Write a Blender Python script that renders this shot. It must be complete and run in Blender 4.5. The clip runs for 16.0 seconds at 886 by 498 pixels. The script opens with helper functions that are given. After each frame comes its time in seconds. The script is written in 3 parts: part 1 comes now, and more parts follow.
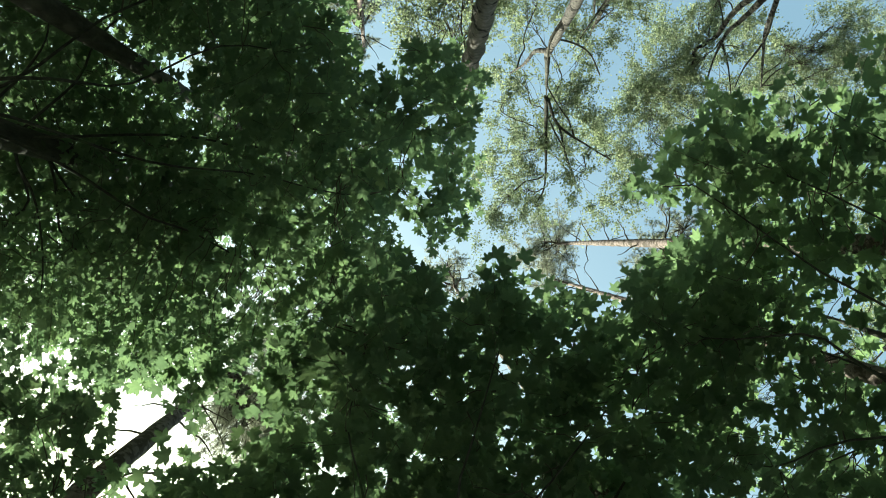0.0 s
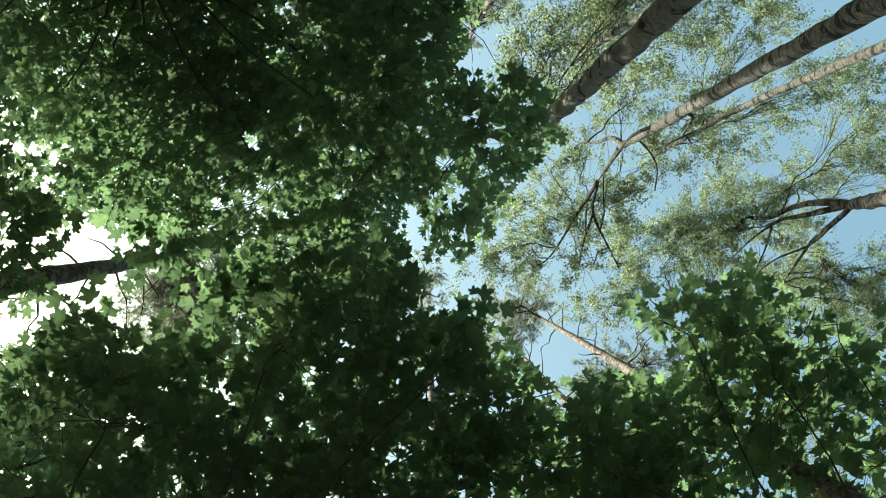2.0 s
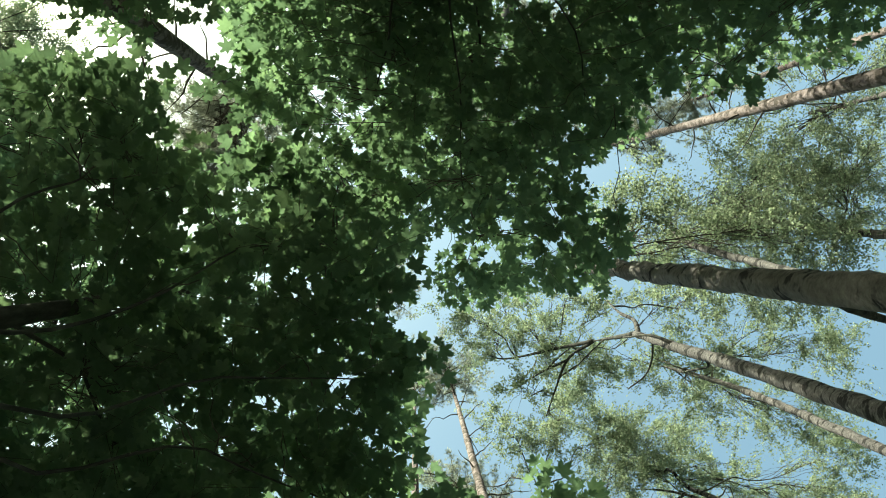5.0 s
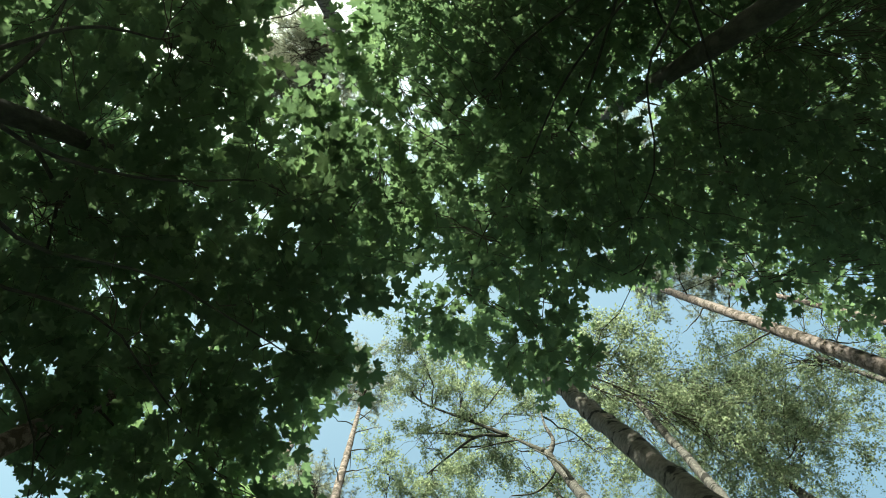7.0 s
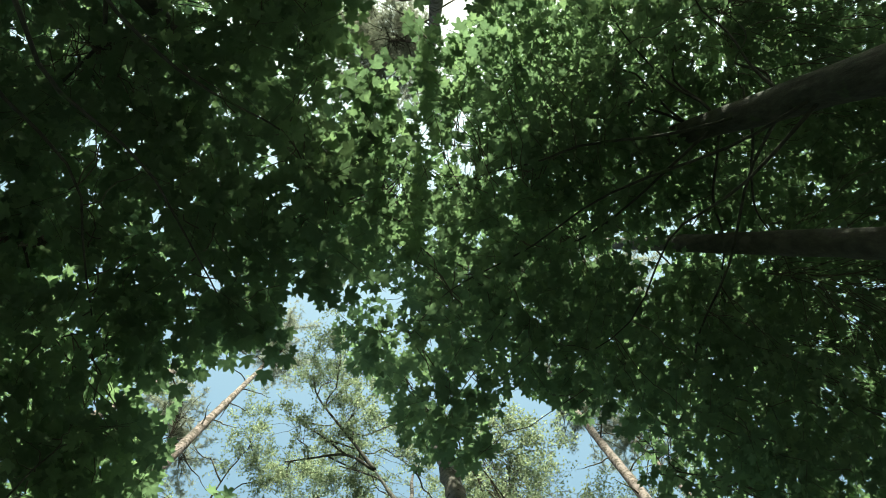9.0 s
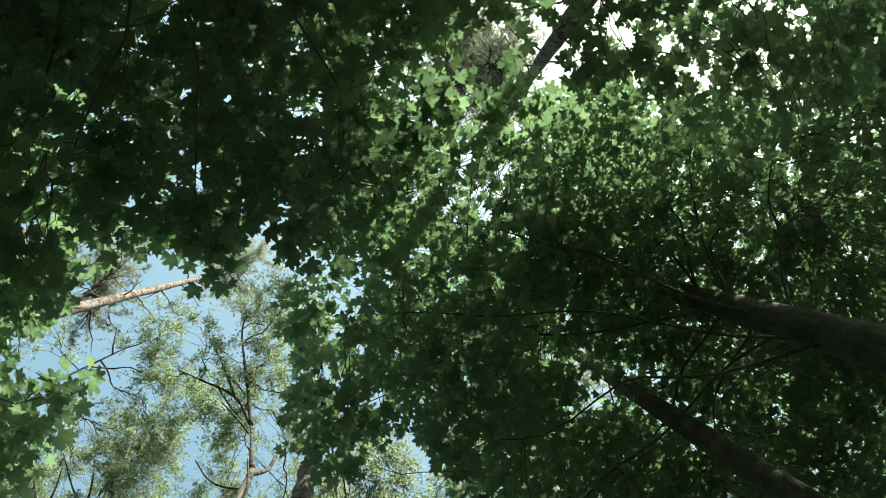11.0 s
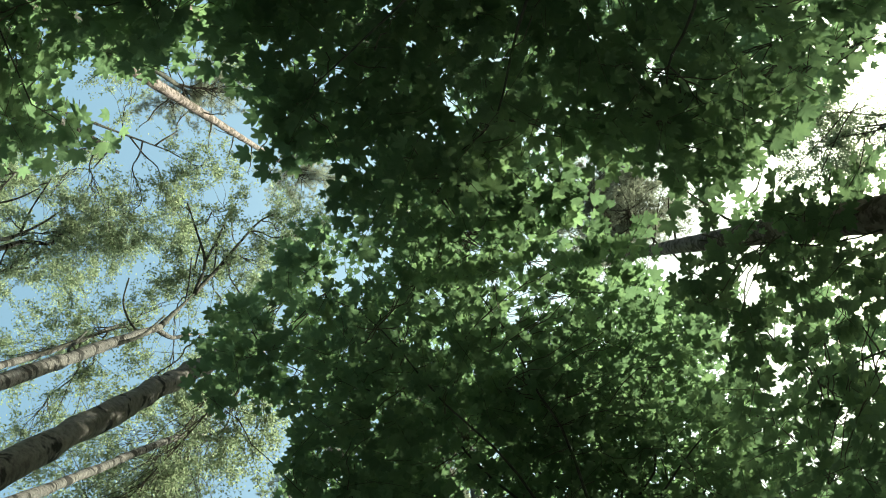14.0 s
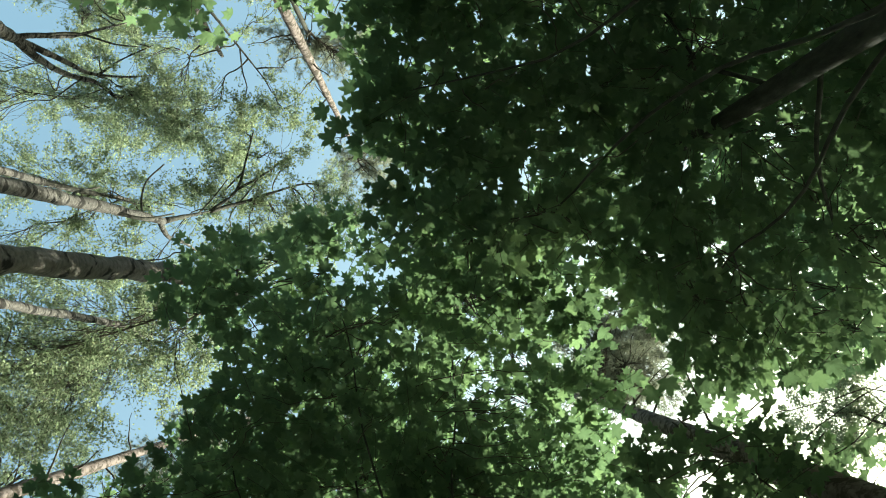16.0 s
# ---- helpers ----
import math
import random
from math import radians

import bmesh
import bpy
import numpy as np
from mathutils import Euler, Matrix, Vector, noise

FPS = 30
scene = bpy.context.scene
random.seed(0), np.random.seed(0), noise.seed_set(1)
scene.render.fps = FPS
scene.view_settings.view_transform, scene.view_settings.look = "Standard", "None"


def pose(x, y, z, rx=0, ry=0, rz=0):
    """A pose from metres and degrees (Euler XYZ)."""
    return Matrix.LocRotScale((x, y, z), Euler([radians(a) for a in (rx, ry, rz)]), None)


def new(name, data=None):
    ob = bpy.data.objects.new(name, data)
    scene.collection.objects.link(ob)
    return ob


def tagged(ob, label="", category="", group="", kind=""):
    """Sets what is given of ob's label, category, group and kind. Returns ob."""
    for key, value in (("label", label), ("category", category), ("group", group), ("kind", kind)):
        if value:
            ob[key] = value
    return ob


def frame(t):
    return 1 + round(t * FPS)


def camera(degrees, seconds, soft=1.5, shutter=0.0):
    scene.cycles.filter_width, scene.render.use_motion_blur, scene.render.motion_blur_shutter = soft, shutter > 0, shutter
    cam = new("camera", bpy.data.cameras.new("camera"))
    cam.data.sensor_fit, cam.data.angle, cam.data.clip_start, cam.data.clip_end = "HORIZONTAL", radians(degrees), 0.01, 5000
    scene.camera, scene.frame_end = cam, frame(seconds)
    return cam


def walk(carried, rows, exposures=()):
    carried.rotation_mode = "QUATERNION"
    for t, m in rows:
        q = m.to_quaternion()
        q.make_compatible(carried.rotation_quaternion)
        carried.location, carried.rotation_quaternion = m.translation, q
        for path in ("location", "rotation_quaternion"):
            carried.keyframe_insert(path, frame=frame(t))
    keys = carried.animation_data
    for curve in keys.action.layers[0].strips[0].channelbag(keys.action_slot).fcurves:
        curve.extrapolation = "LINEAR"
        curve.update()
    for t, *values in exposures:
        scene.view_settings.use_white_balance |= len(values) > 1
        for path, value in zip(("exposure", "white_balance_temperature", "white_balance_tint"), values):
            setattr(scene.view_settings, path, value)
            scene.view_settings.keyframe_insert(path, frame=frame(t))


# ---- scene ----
cam = camera(61.9, 16.0, soft=1.0)
METRES, EYE, TILT, LEAN, TURN = 1.3, 1.5, 89.8, 1.7, 0.0
ROWS = [
    (0.0, 0.0, 0.0, 0.0, 0.0, 0.0, -0.0),
    (0.5, -0.0223, -0.0002, -0.0076, -0.36, 0.31, -7.32),
    (1.0, -0.0469, 0.0029, -0.0189, -0.75, 0.7, -15.47),
    (1.5, -0.0694, 0.0046, -0.024, -1.16, 1.05, -23.03),
    (2.0, -0.0938, 0.0082, -0.0318, -1.67, 1.52, -30.88),
    (2.5, -0.1157, 0.0116, -0.0402, -2.16, 2.03, -38.31),
    (3.0, -0.1384, 0.0114, -0.0488, -2.7, 2.66, -45.67),
    (3.5, -0.1628, 0.0111, -0.0649, -3.49, 3.65, -53.55),
    (4.0, -0.192, 0.0116, -0.0784, -4.55, 4.9, -60.99),
    (6.5, -0.3311, -0.0232, -0.1578, -160.71, 162.05, -79.26),
    (7.0, -0.3578, -0.0217, -0.1671, -167.57, 169.2, -71.36),
    (7.5, -0.3817, -0.0209, -0.1763, -169.93, 171.87, -63.94),
    (8.0, -0.4086, -0.0213, -0.1848, -171.13, 173.41, -56.43),
    (8.5, -0.4389, -0.0214, -0.1956, -171.82, 174.45, -48.43),
    (9.0, -0.4684, -0.0217, -0.2061, -172.29, 175.2, -40.87),
    (11.5, -0.6063, 0.0914, -0.2421, -174.35, 177.87, -2.29),
    (12.0, -0.6165, 0.1311, -0.2481, -174.99, 178.33, 5.13),
    (12.5, -0.628, 0.1734, -0.2522, -175.8, 178.84, 13.18),
    (13.0, -0.6398, 0.217, -0.2553, -176.68, 179.31, 20.59),
    (13.5, -0.6508, 0.2588, -0.2593, -177.61, 179.87, 28.62),
    (14.0, -0.6611, 0.288, -0.261, -178.38, 180.46, 36.09),
    (14.5, -0.6747, 0.3098, -0.2632, -179.03, 181.09, 43.58),
    (15.0, -0.6933, 0.3257, -0.2656, -179.52, 181.86, 51.62),
    (15.5, -0.7118, 0.3302, -0.267, -179.6, 182.77, 59.09),
    (16.0, -0.7294, 0.3264, -0.2681, -178.8, 184.36, 67.1),
]
walk(cam, [(t, pose(0, 0, EYE, TILT, LEAN, TURN) @ pose(METRES * x, METRES * y, METRES * z, 90 + pitch, roll, yaw)) for t, x, y, z, yaw, pitch, roll in ROWS],
     exposures=[(0.0, 1.55, 7250, -15), (8.0, 1.6, 7250, -15), (16.0, 1.66, 7250, -15)])

# ---- sky and sun ----
SUN_UP, SUN_SIDE = 44.0, 138.0          # elevation; heading from +x towards +y
world = bpy.data.worlds.new("sky")
scene.world = world
world.use_nodes = True
wn = world.node_tree
sky = wn.nodes.new("ShaderNodeTexSky")
sky.sky_type, sky.sun_disc = "NISHITA", False
sky.sun_elevation, sky.sun_rotation = radians(SUN_UP), radians(90 - SUN_SIDE)
sky.air_density, sky.dust_density, sky.ozone_density = 1.0, 3.6, 0.6
haze = wn.nodes.new("ShaderNodeMix")
haze.data_type, haze.blend_type = "RGBA", "MULTIPLY"
haze.inputs[0].default_value, haze.inputs[7].default_value = 1.0, (0.98, 1.04, 0.98, 1)
wn.links.new(sky.outputs[0], haze.inputs[6])
wn.links.new(haze.outputs[2], wn.nodes["Background"].inputs[0])
wn.nodes["Background"].inputs[1].default_value = 0.14
sun = new("sun", bpy.data.lights.new("sun", "SUN"))
sun.data.energy, sun.data.angle, sun.data.color = 4.6, radians(1.2), (1.0, 0.97, 0.93)
way = Vector((math.cos(radians(SUN_UP)) * math.cos(radians(SUN_SIDE)), math.cos(radians(SUN_UP)) * math.sin(radians(SUN_SIDE)), math.sin(radians(SUN_UP))))
sun.matrix_world = Matrix.Translation(way * 60) @ way.to_track_quat("Z", "Y").to_matrix().to_4x4()


# ---- materials ----
def material(name):
    m = bpy.data.materials.new(name)
    m.use_nodes = True
    t = m.node_tree
    t.nodes.clear()
    return m, t, t.nodes.new("ShaderNodeOutputMaterial")


def ramp(t, source, stops):
    r = t.nodes.new("ShaderNodeValToRGB")
    while len(r.color_ramp.elements) < len(stops):
        r.color_ramp.elements.new(0.5)
    for e, (at, colour) in zip(r.color_ramp.elements, stops):
        e.position, e.color = at, (*colour, 1)
    t.links.new(source, r.inputs[0])
    return r.outputs[0]


def noise_at(t, scale, detail=4, stretch=(1, 1, 1), rough=0.55):
    c = t.nodes.new("ShaderNodeTexCoord")
    m = t.nodes.new("ShaderNodeMapping")
    m.inputs["Scale"].default_value = stretch
    n = t.nodes.new("ShaderNodeTexNoise")
    n.inputs["Scale"].default_value, n.inputs["Detail"].default_value, n.inputs["Roughness"].default_value = scale, detail, rough
    t.links.new(c.outputs["Object"], m.inputs[0])
    t.links.new(m.outputs[0], n.inputs[0])
    return n.outputs[0]


def mixed(t, kind, factor, a, b):
    m = t.nodes.new("ShaderNodeMix")
    m.data_type, m.blend_type = "RGBA", kind
    for socket, value in ((m.inputs[0], factor), (m.inputs[6], a), (m.inputs[7], b)):
        if isinstance(value, (int, float)):
            socket.default_value = value
        elif isinstance(value, tuple):
            socket.default_value = (*value, 1)
        else:
            t.links.new(value, socket)
    return m.outputs[2]


def leaf_material(name, shades, through_tint, share, own, rough=0.45):
    """Thin leaf: a glossy skin that lets part of the light through. own: each leaf is an object."""
    m, t, out = material(name)
    if own:
        rnd = t.nodes.new("ShaderNodeObjectInfo").outputs["Random"]
    else:
        rnd = t.nodes.new("ShaderNodeNewGeometry").outputs["Random Per Island"]
    colour = ramp(t, rnd, shades)
    blotch = noise_at(t, 14, 3)
    colour = mixed(t, "MULTIPLY", 0.5, colour, ramp(t, blotch, [(0.3, (0.6, 0.65, 0.55)), (0.7, (1.0, 1.0, 1.0))]))
    lit = mixed(t, "MULTIPLY", 1.0, colour, through_tint)
    skin = t.nodes.new("ShaderNodeBsdfPrincipled")
    skin.inputs["Roughness"].default_value = rough
    skin.inputs["Specular IOR Level"].default_value = 0.25
    t.links.new(colour, skin.inputs["Base Color"])
    back = t.nodes.new("ShaderNodeBsdfTranslucent")
    t.links.new(lit, back.inputs[0])
    mix = t.nodes.new("ShaderNodeMixShader")
    mix.inputs[0].default_value = share
    t.links.new(skin.outputs[0], mix.inputs[1])
    t.links.new(back.outputs[0], mix.inputs[2])
    t.links.new(mix.outputs[0], out.inputs[0])
    return m


def bark_material(name, stops, scale, stretch, marks=None, relief=0.6, cover=(0.5, 0.62)):
    m, t, out = material(name)
    grain = noise_at(t, scale, 6, stretch, 0.65)
    colour = ramp(t, grain, stops)
    broad = noise_at(t, 1.1, 3)
    colour = mixed(t, "MULTIPLY", 0.55, colour, ramp(t, broad, [(0.3, (0.55, 0.55, 0.52)), (0.7, (1.1, 1.08, 1.02))]))
    if marks:
        spots = noise_at(t, marks[0], 3, marks[1], 0.6)
        mask = ramp(t, spots, [(cover[0], (0, 0, 0)), (cover[1], (1, 1, 1))])
        colour = mixed(t, "MIX", mask, colour, marks[2])
    b = t.nodes.new("ShaderNodeBsdfPrincipled")
    b.inputs["Roughness"].default_value = 0.85
    b.inputs["Specular IOR Level"].default_value = 0.15
    t.links.new(colour, b.inputs["Base Color"])
    bump = t.nodes.new("ShaderNodeBump")
    bump.inputs["Strength"].default_value, bump.inputs["Distance"].default_value = relief, 0.02
    t.links.new(grain, bump.inputs["Height"])
    t.links.new(bump.outputs[0], b.inputs["Normal"])
    t.links.new(b.outputs[0], out.inputs[0])
    return m


MAPLE_SHADES = [(0.0, (0.0565, 0.083, 0.062)), (0.5, (0.0695, 0.101, 0.073)), (1.0, (0.090, 0.126, 0.084))]
MAPLE_THROUGH = (3.2, 3.25, 2.35)
MAPLE_LEAVES = leaf_material("maple_foliage", MAPLE_SHADES, MAPLE_THROUGH, 0.5, False)
MAPLE_LEAF = leaf_material("maple_leaf", MAPLE_SHADES, MAPLE_THROUGH, 0.5, True)
BIRCH_LEAVES = leaf_material("birch_foliage", [(0.0, (0.110, 0.128, 0.094)), (0.6, (0.161, 0.178, 0.135)), (1.0, (0.238, 0.248, 0.205))], (1.62, 1.72, 1.42), 0.6, False, 0.65)
NEEDLES = leaf_material("pine_needles", [(0.0, (0.14, 0.15, 0.125)), (1.0, (0.29, 0.29, 0.25))], (1.6, 1.6, 1.5), 0.52, False, 0.5)
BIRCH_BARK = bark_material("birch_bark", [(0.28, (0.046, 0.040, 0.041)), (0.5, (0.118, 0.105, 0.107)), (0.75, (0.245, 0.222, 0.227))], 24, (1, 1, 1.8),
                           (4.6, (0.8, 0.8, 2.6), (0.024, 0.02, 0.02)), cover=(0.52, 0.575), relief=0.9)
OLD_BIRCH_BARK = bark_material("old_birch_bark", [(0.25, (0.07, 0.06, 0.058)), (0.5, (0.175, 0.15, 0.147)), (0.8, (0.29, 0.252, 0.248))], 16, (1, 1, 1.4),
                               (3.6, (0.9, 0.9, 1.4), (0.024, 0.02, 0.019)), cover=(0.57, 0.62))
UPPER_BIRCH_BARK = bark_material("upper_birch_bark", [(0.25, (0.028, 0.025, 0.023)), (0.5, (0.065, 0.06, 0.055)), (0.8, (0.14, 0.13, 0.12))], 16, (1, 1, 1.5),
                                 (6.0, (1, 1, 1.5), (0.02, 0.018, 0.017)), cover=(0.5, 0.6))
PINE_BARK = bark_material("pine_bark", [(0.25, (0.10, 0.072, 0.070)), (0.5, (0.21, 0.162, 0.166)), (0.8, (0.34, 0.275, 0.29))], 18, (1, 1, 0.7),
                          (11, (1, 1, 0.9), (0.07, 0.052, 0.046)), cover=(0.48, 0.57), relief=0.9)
# grey bark, its colour also darkened for the shade under the crowns
SHADED_GREY_PINE_BARK = bark_material("shaded_grey_pine_bark", [(0.25, (0.024, 0.022, 0.020)), (0.5, (0.055, 0.051, 0.046)), (0.8, (0.10, 0.092, 0.082))], 12, (1, 1, 0.4),
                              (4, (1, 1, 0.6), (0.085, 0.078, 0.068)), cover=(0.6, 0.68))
MAPLE_BARK = bark_material("maple_bark", [(0.25, (0.022, 0.021, 0.020)), (0.55, (0.06, 0.057, 0.053)), (0.85, (0.12, 0.116, 0.108))], 16, (1, 1, 0.3),
                           (5, (1, 1, 1), (0.05, 0.07, 0.035)), cover=(0.58, 0.7))
TWIG = bark_material("twig_bark", [(0.3, (0.045, 0.038, 0.033)), (0.7, (0.11, 0.093, 0.08))], 20, (1, 1, 1))
# ground out of view, lightened and greened to bounce light onto the leaves
SOIL = bark_material("forest_soil", [(0.3, (0.09, 0.095, 0.075)), (0.5, (0.17, 0.185, 0.15)), (0.75, (0.25, 0.265, 0.21))], 9, (1, 1, 1),
                     (1.3, (1, 1, 1), (0.07, 0.11, 0.06)), cover=(0.45, 0.65))

WOODS = leaf_material("woods_foliage", [(0.0, (0.025, 0.05, 0.02)), (1.0, (0.06, 0.10, 0.04))], (1.4, 1.6, 1.0), 0.3, False)


# ---- mesh helpers ----
def mesh_of(name, verts, faces, mat, smooth=True):
    me = bpy.data.meshes.new(name)
    if isinstance(verts, np.ndarray):
        n, f = len(verts), np.asarray(faces, dtype=np.int32)
        me.vertices.add(n)
        me.vertices.foreach_set("co", verts.astype(np.float32).ravel())
        me.loops.add(f.size)
        me.loops.foreach_set("vertex_index", f.ravel())
        me.polygons.add(len(f))
        me.polygons.foreach_set("loop_start", np.arange(0, f.size, f.shape[1], dtype=np.int32))
        me.update(calc_edges=True)
    else:
        me.from_pydata(verts, [], faces)
    if smooth:
        me.polygons.foreach_set("use_smooth", np.ones(len(me.polygons), dtype=bool))
    me.materials.append(mat)
    me.update()
    return me


def part(name, me, parent, label="", kind=""):
    ob = new(name, me)
    ob.parent = parent
    return tagged(ob, label=label, kind=kind)


def thing(name, x, y, label, category, group=""):
    ob = new(name)
    ob.location, ob.empty_display_size = (x, y, 0), 0.2
    return tagged(ob, label, category, group)


def curve_points(pts, steps):
    """A smooth line through the given points."""
    p = [Vector(q) for q in pts]
    p = [2 * p[0] - p[1]] + p + [2 * p[-1] - p[-2]]
    out = []
    for i in range(1, len(p) - 2):
        a, b, c, d = p[i - 1:i + 3]
        for k in range(steps):
            s = k / steps
            out.append(0.5 * (2 * b + (c - a) * s + (2 * a - 5 * b + 4 * c - d) * s * s + (3 * b - a - 3 * c + d) * s ** 3))
    out.append(p[-2])
    return out


class Tubes:
    """Gathers tapering tubes into one mesh."""

    def __init__(self, base):
        self.base, self.verts, self.faces = Vector((base[0], base[1], 0)), [], []

    def add(self, pts, r0, r1, sides, rough=0.0, power=1.0):
        start, n = len(self.verts), len(pts)
        up = Vector((0.31, 0.22, 0.92))
        for i, p in enumerate(pts):
            d = (pts[min(i + 1, n - 1)] - pts[max(i - 1, 0)]).normalized()
            u = d.cross(up if abs(d.dot(up)) < 0.97 else Vector((1, 0, 0))).normalized()
            v = d.cross(u)
            r = r1 + (r0 - r1) * (1 - i / (n - 1)) ** power
            for k in range(sides):
                a = 2 * math.pi * k / sides
                q = u * math.cos(a) + v * math.sin(a)
                bump = 1 + rough * noise.noise((p + q * r) * 5.0) + rough * 0.6 * noise.noise((p + q * r) * 17.0) if rough else 1
                self.verts.append(tuple(p + q * (r * bump) - self.base))
        for i in range(n - 1):
            for k in range(sides):
                a, b = start + i * sides + k, start + i * sides + (k + 1) % sides
                self.faces.append((a, b, b + sides, a + sides))
        self.faces.append(tuple(start + k for k in reversed(range(sides))))
        self.faces.append(tuple(start + (n - 1) * sides + k for k in range(sides)))

    def mesh(self, name, mat):
        return mesh_of(name, self.verts, self.faces, mat)


def wander(a, b, bow, jitter, n, seed):
    """Points of a branch from a to b that bows upwards and wavers."""
    a, b = Vector(a), Vector(b)
    size = (b - a).length
    out = []
    for i in range(n + 1):
        s = i / n
        p = a.lerp(b, s) + Vector((0, 0, bow * size * 4 * s * (1 - s)))
        w = Vector((noise.noise((seed, s * 3.0, 0.3)), noise.noise((seed, s * 3.0, 7.7)), noise.noise((seed, s * 3.0, 4.1))))
        out.append(p + w * (jitter * size * min(1, 3 * s) * (1 if i < n else 0.3)))
    return out


# ---- leaves ----
def maple_outline(fine):
    half = [(0, 1.0), (6, 0.84), (13, 0.86), (17, 0.69), (22, 0.68), (30, 0.50), (36, 0.70), (40, 0.72), (44, 0.82), (52, 0.98), (56, 0.80), (64, 0.80), (68, 0.66),
            (76, 0.62), (82, 0.46), (90, 0.62), (97, 0.62), (104, 0.74), (116, 0.52), (124, 0.52), (148, 0.36), (172, 0.22)]
    if fine < 2:
        half = [half[i] for i in ((0, 5, 9, 14, 17, 20), (0, 2, 5, 8, 9, 11, 14, 17, 20))[fine]]
    ring = half + [(-a, r) for a, r in reversed(half[1:])]
    v = [(0.0, 0.0, 0.0)]
    for a, r in ring:
        x, y = r * math.sin(radians(a)), r * math.cos(radians(a))
        v.append((x, y, -0.16 * r * r + 0.10 * abs(x) - 0.05 * math.cos(3 * radians(a)) * r))
    n = len(ring)
    f = [(0, 1 + i, 1 + (i + 1) % n) for i in range(n)]
    v += [(0.018, -0.02, 0.0), (-0.018, -0.02, 0.0), (0.0, -0.75, 0.10)]
    f.append((n + 1, n + 2, n + 3))
    return np.array(v) - np.array([0, 0.25, 0]), np.array(f)


FINE, ROUGH, FAR = maple_outline(2), maple_outline(1), maple_outline(0)


def turn_matrices(yaw, tilt, toward):
    """Rotations: yaw about z, then a tilt of the leaf towards a heading."""
    c, s = np.cos(yaw), np.sin(yaw)
    z = np.zeros_like(c)
    rz = np.stack([np.stack([c, -s, z], -1), np.stack([s, c, z], -1), np.stack([z, z, z + 1], -1)], -2)
    ax, ay = -np.sin(toward), np.cos(toward)
    ct, st = np.cos(tilt), np.sin(tilt)
    k = 1 - ct
    rt = np.stack([np.stack([ct + ax * ax * k, ax * ay * k, ay * st], -1), np.stack([ax * ay * k, ct + ay * ay * k, -ax * st], -1),
                   np.stack([-ay * st, ax * st, ct], -1)], -2)
    return rt @ rz


def leaf_cloud(shape, places, turns, sizes, base):
    v, f = shape
    pts = np.einsum("nij,kj->nki", turns, v) * sizes[:, None, None] + places[:, None, :] - np.array([base[0], base[1], 0])
    faces = f[None] + (np.arange(len(places)) * len(v))[:, None, None]
    return pts.reshape(-1, 3), faces.reshape(-1, 3)


def inside(poly, x, y):
    hit = np.zeros(len(x), dtype=bool)
    for (x0, y0), (x1, y1) in zip(poly, poly[1:] + poly[:1]):
        if y0 != y1:
            hit ^= ((y0 > y) != (y1 > y)) & (x < (x1 - x0) * (y - y0) / (y1 - y0) + x0)
    return hit


HUB = (-0.45, 0.2, 1.6)                  # middle of the camera path; crowns flare round it to fit the camera's view


def drift(x, y, z, scale, seed):
    """Soft random field between about -1 and 1, for gaps between the sprays."""
    g = np.random.default_rng(seed)
    total = np.zeros_like(x)
    for _ in range(7):
        d = g.normal(size=3) * scale
        total += np.sin(d[0] * x + d[1] * y + d[2] * z * 1.3 + g.uniform(0, 6.28))
    return total / 3.0


def edge_distance(poly, x, y):
    """How far inside the outline each point lies (negative outside)."""
    far = np.full(len(x), 1e9)
    for (x0, y0), (x1, y1) in zip(poly, poly[1:] + poly[:1]):
        dx, dy = x1 - x0, y1 - y0
        s = np.clip(((x - x0) * dx + (y - y0) * dy) / max(dx * dx + dy * dy, 1e-9), 0, 1)
        far = np.minimum(far, np.hypot(x - x0 - s * dx, y - y0 - s * dy))
    return np.where(inside(poly, x, y), far, -far)


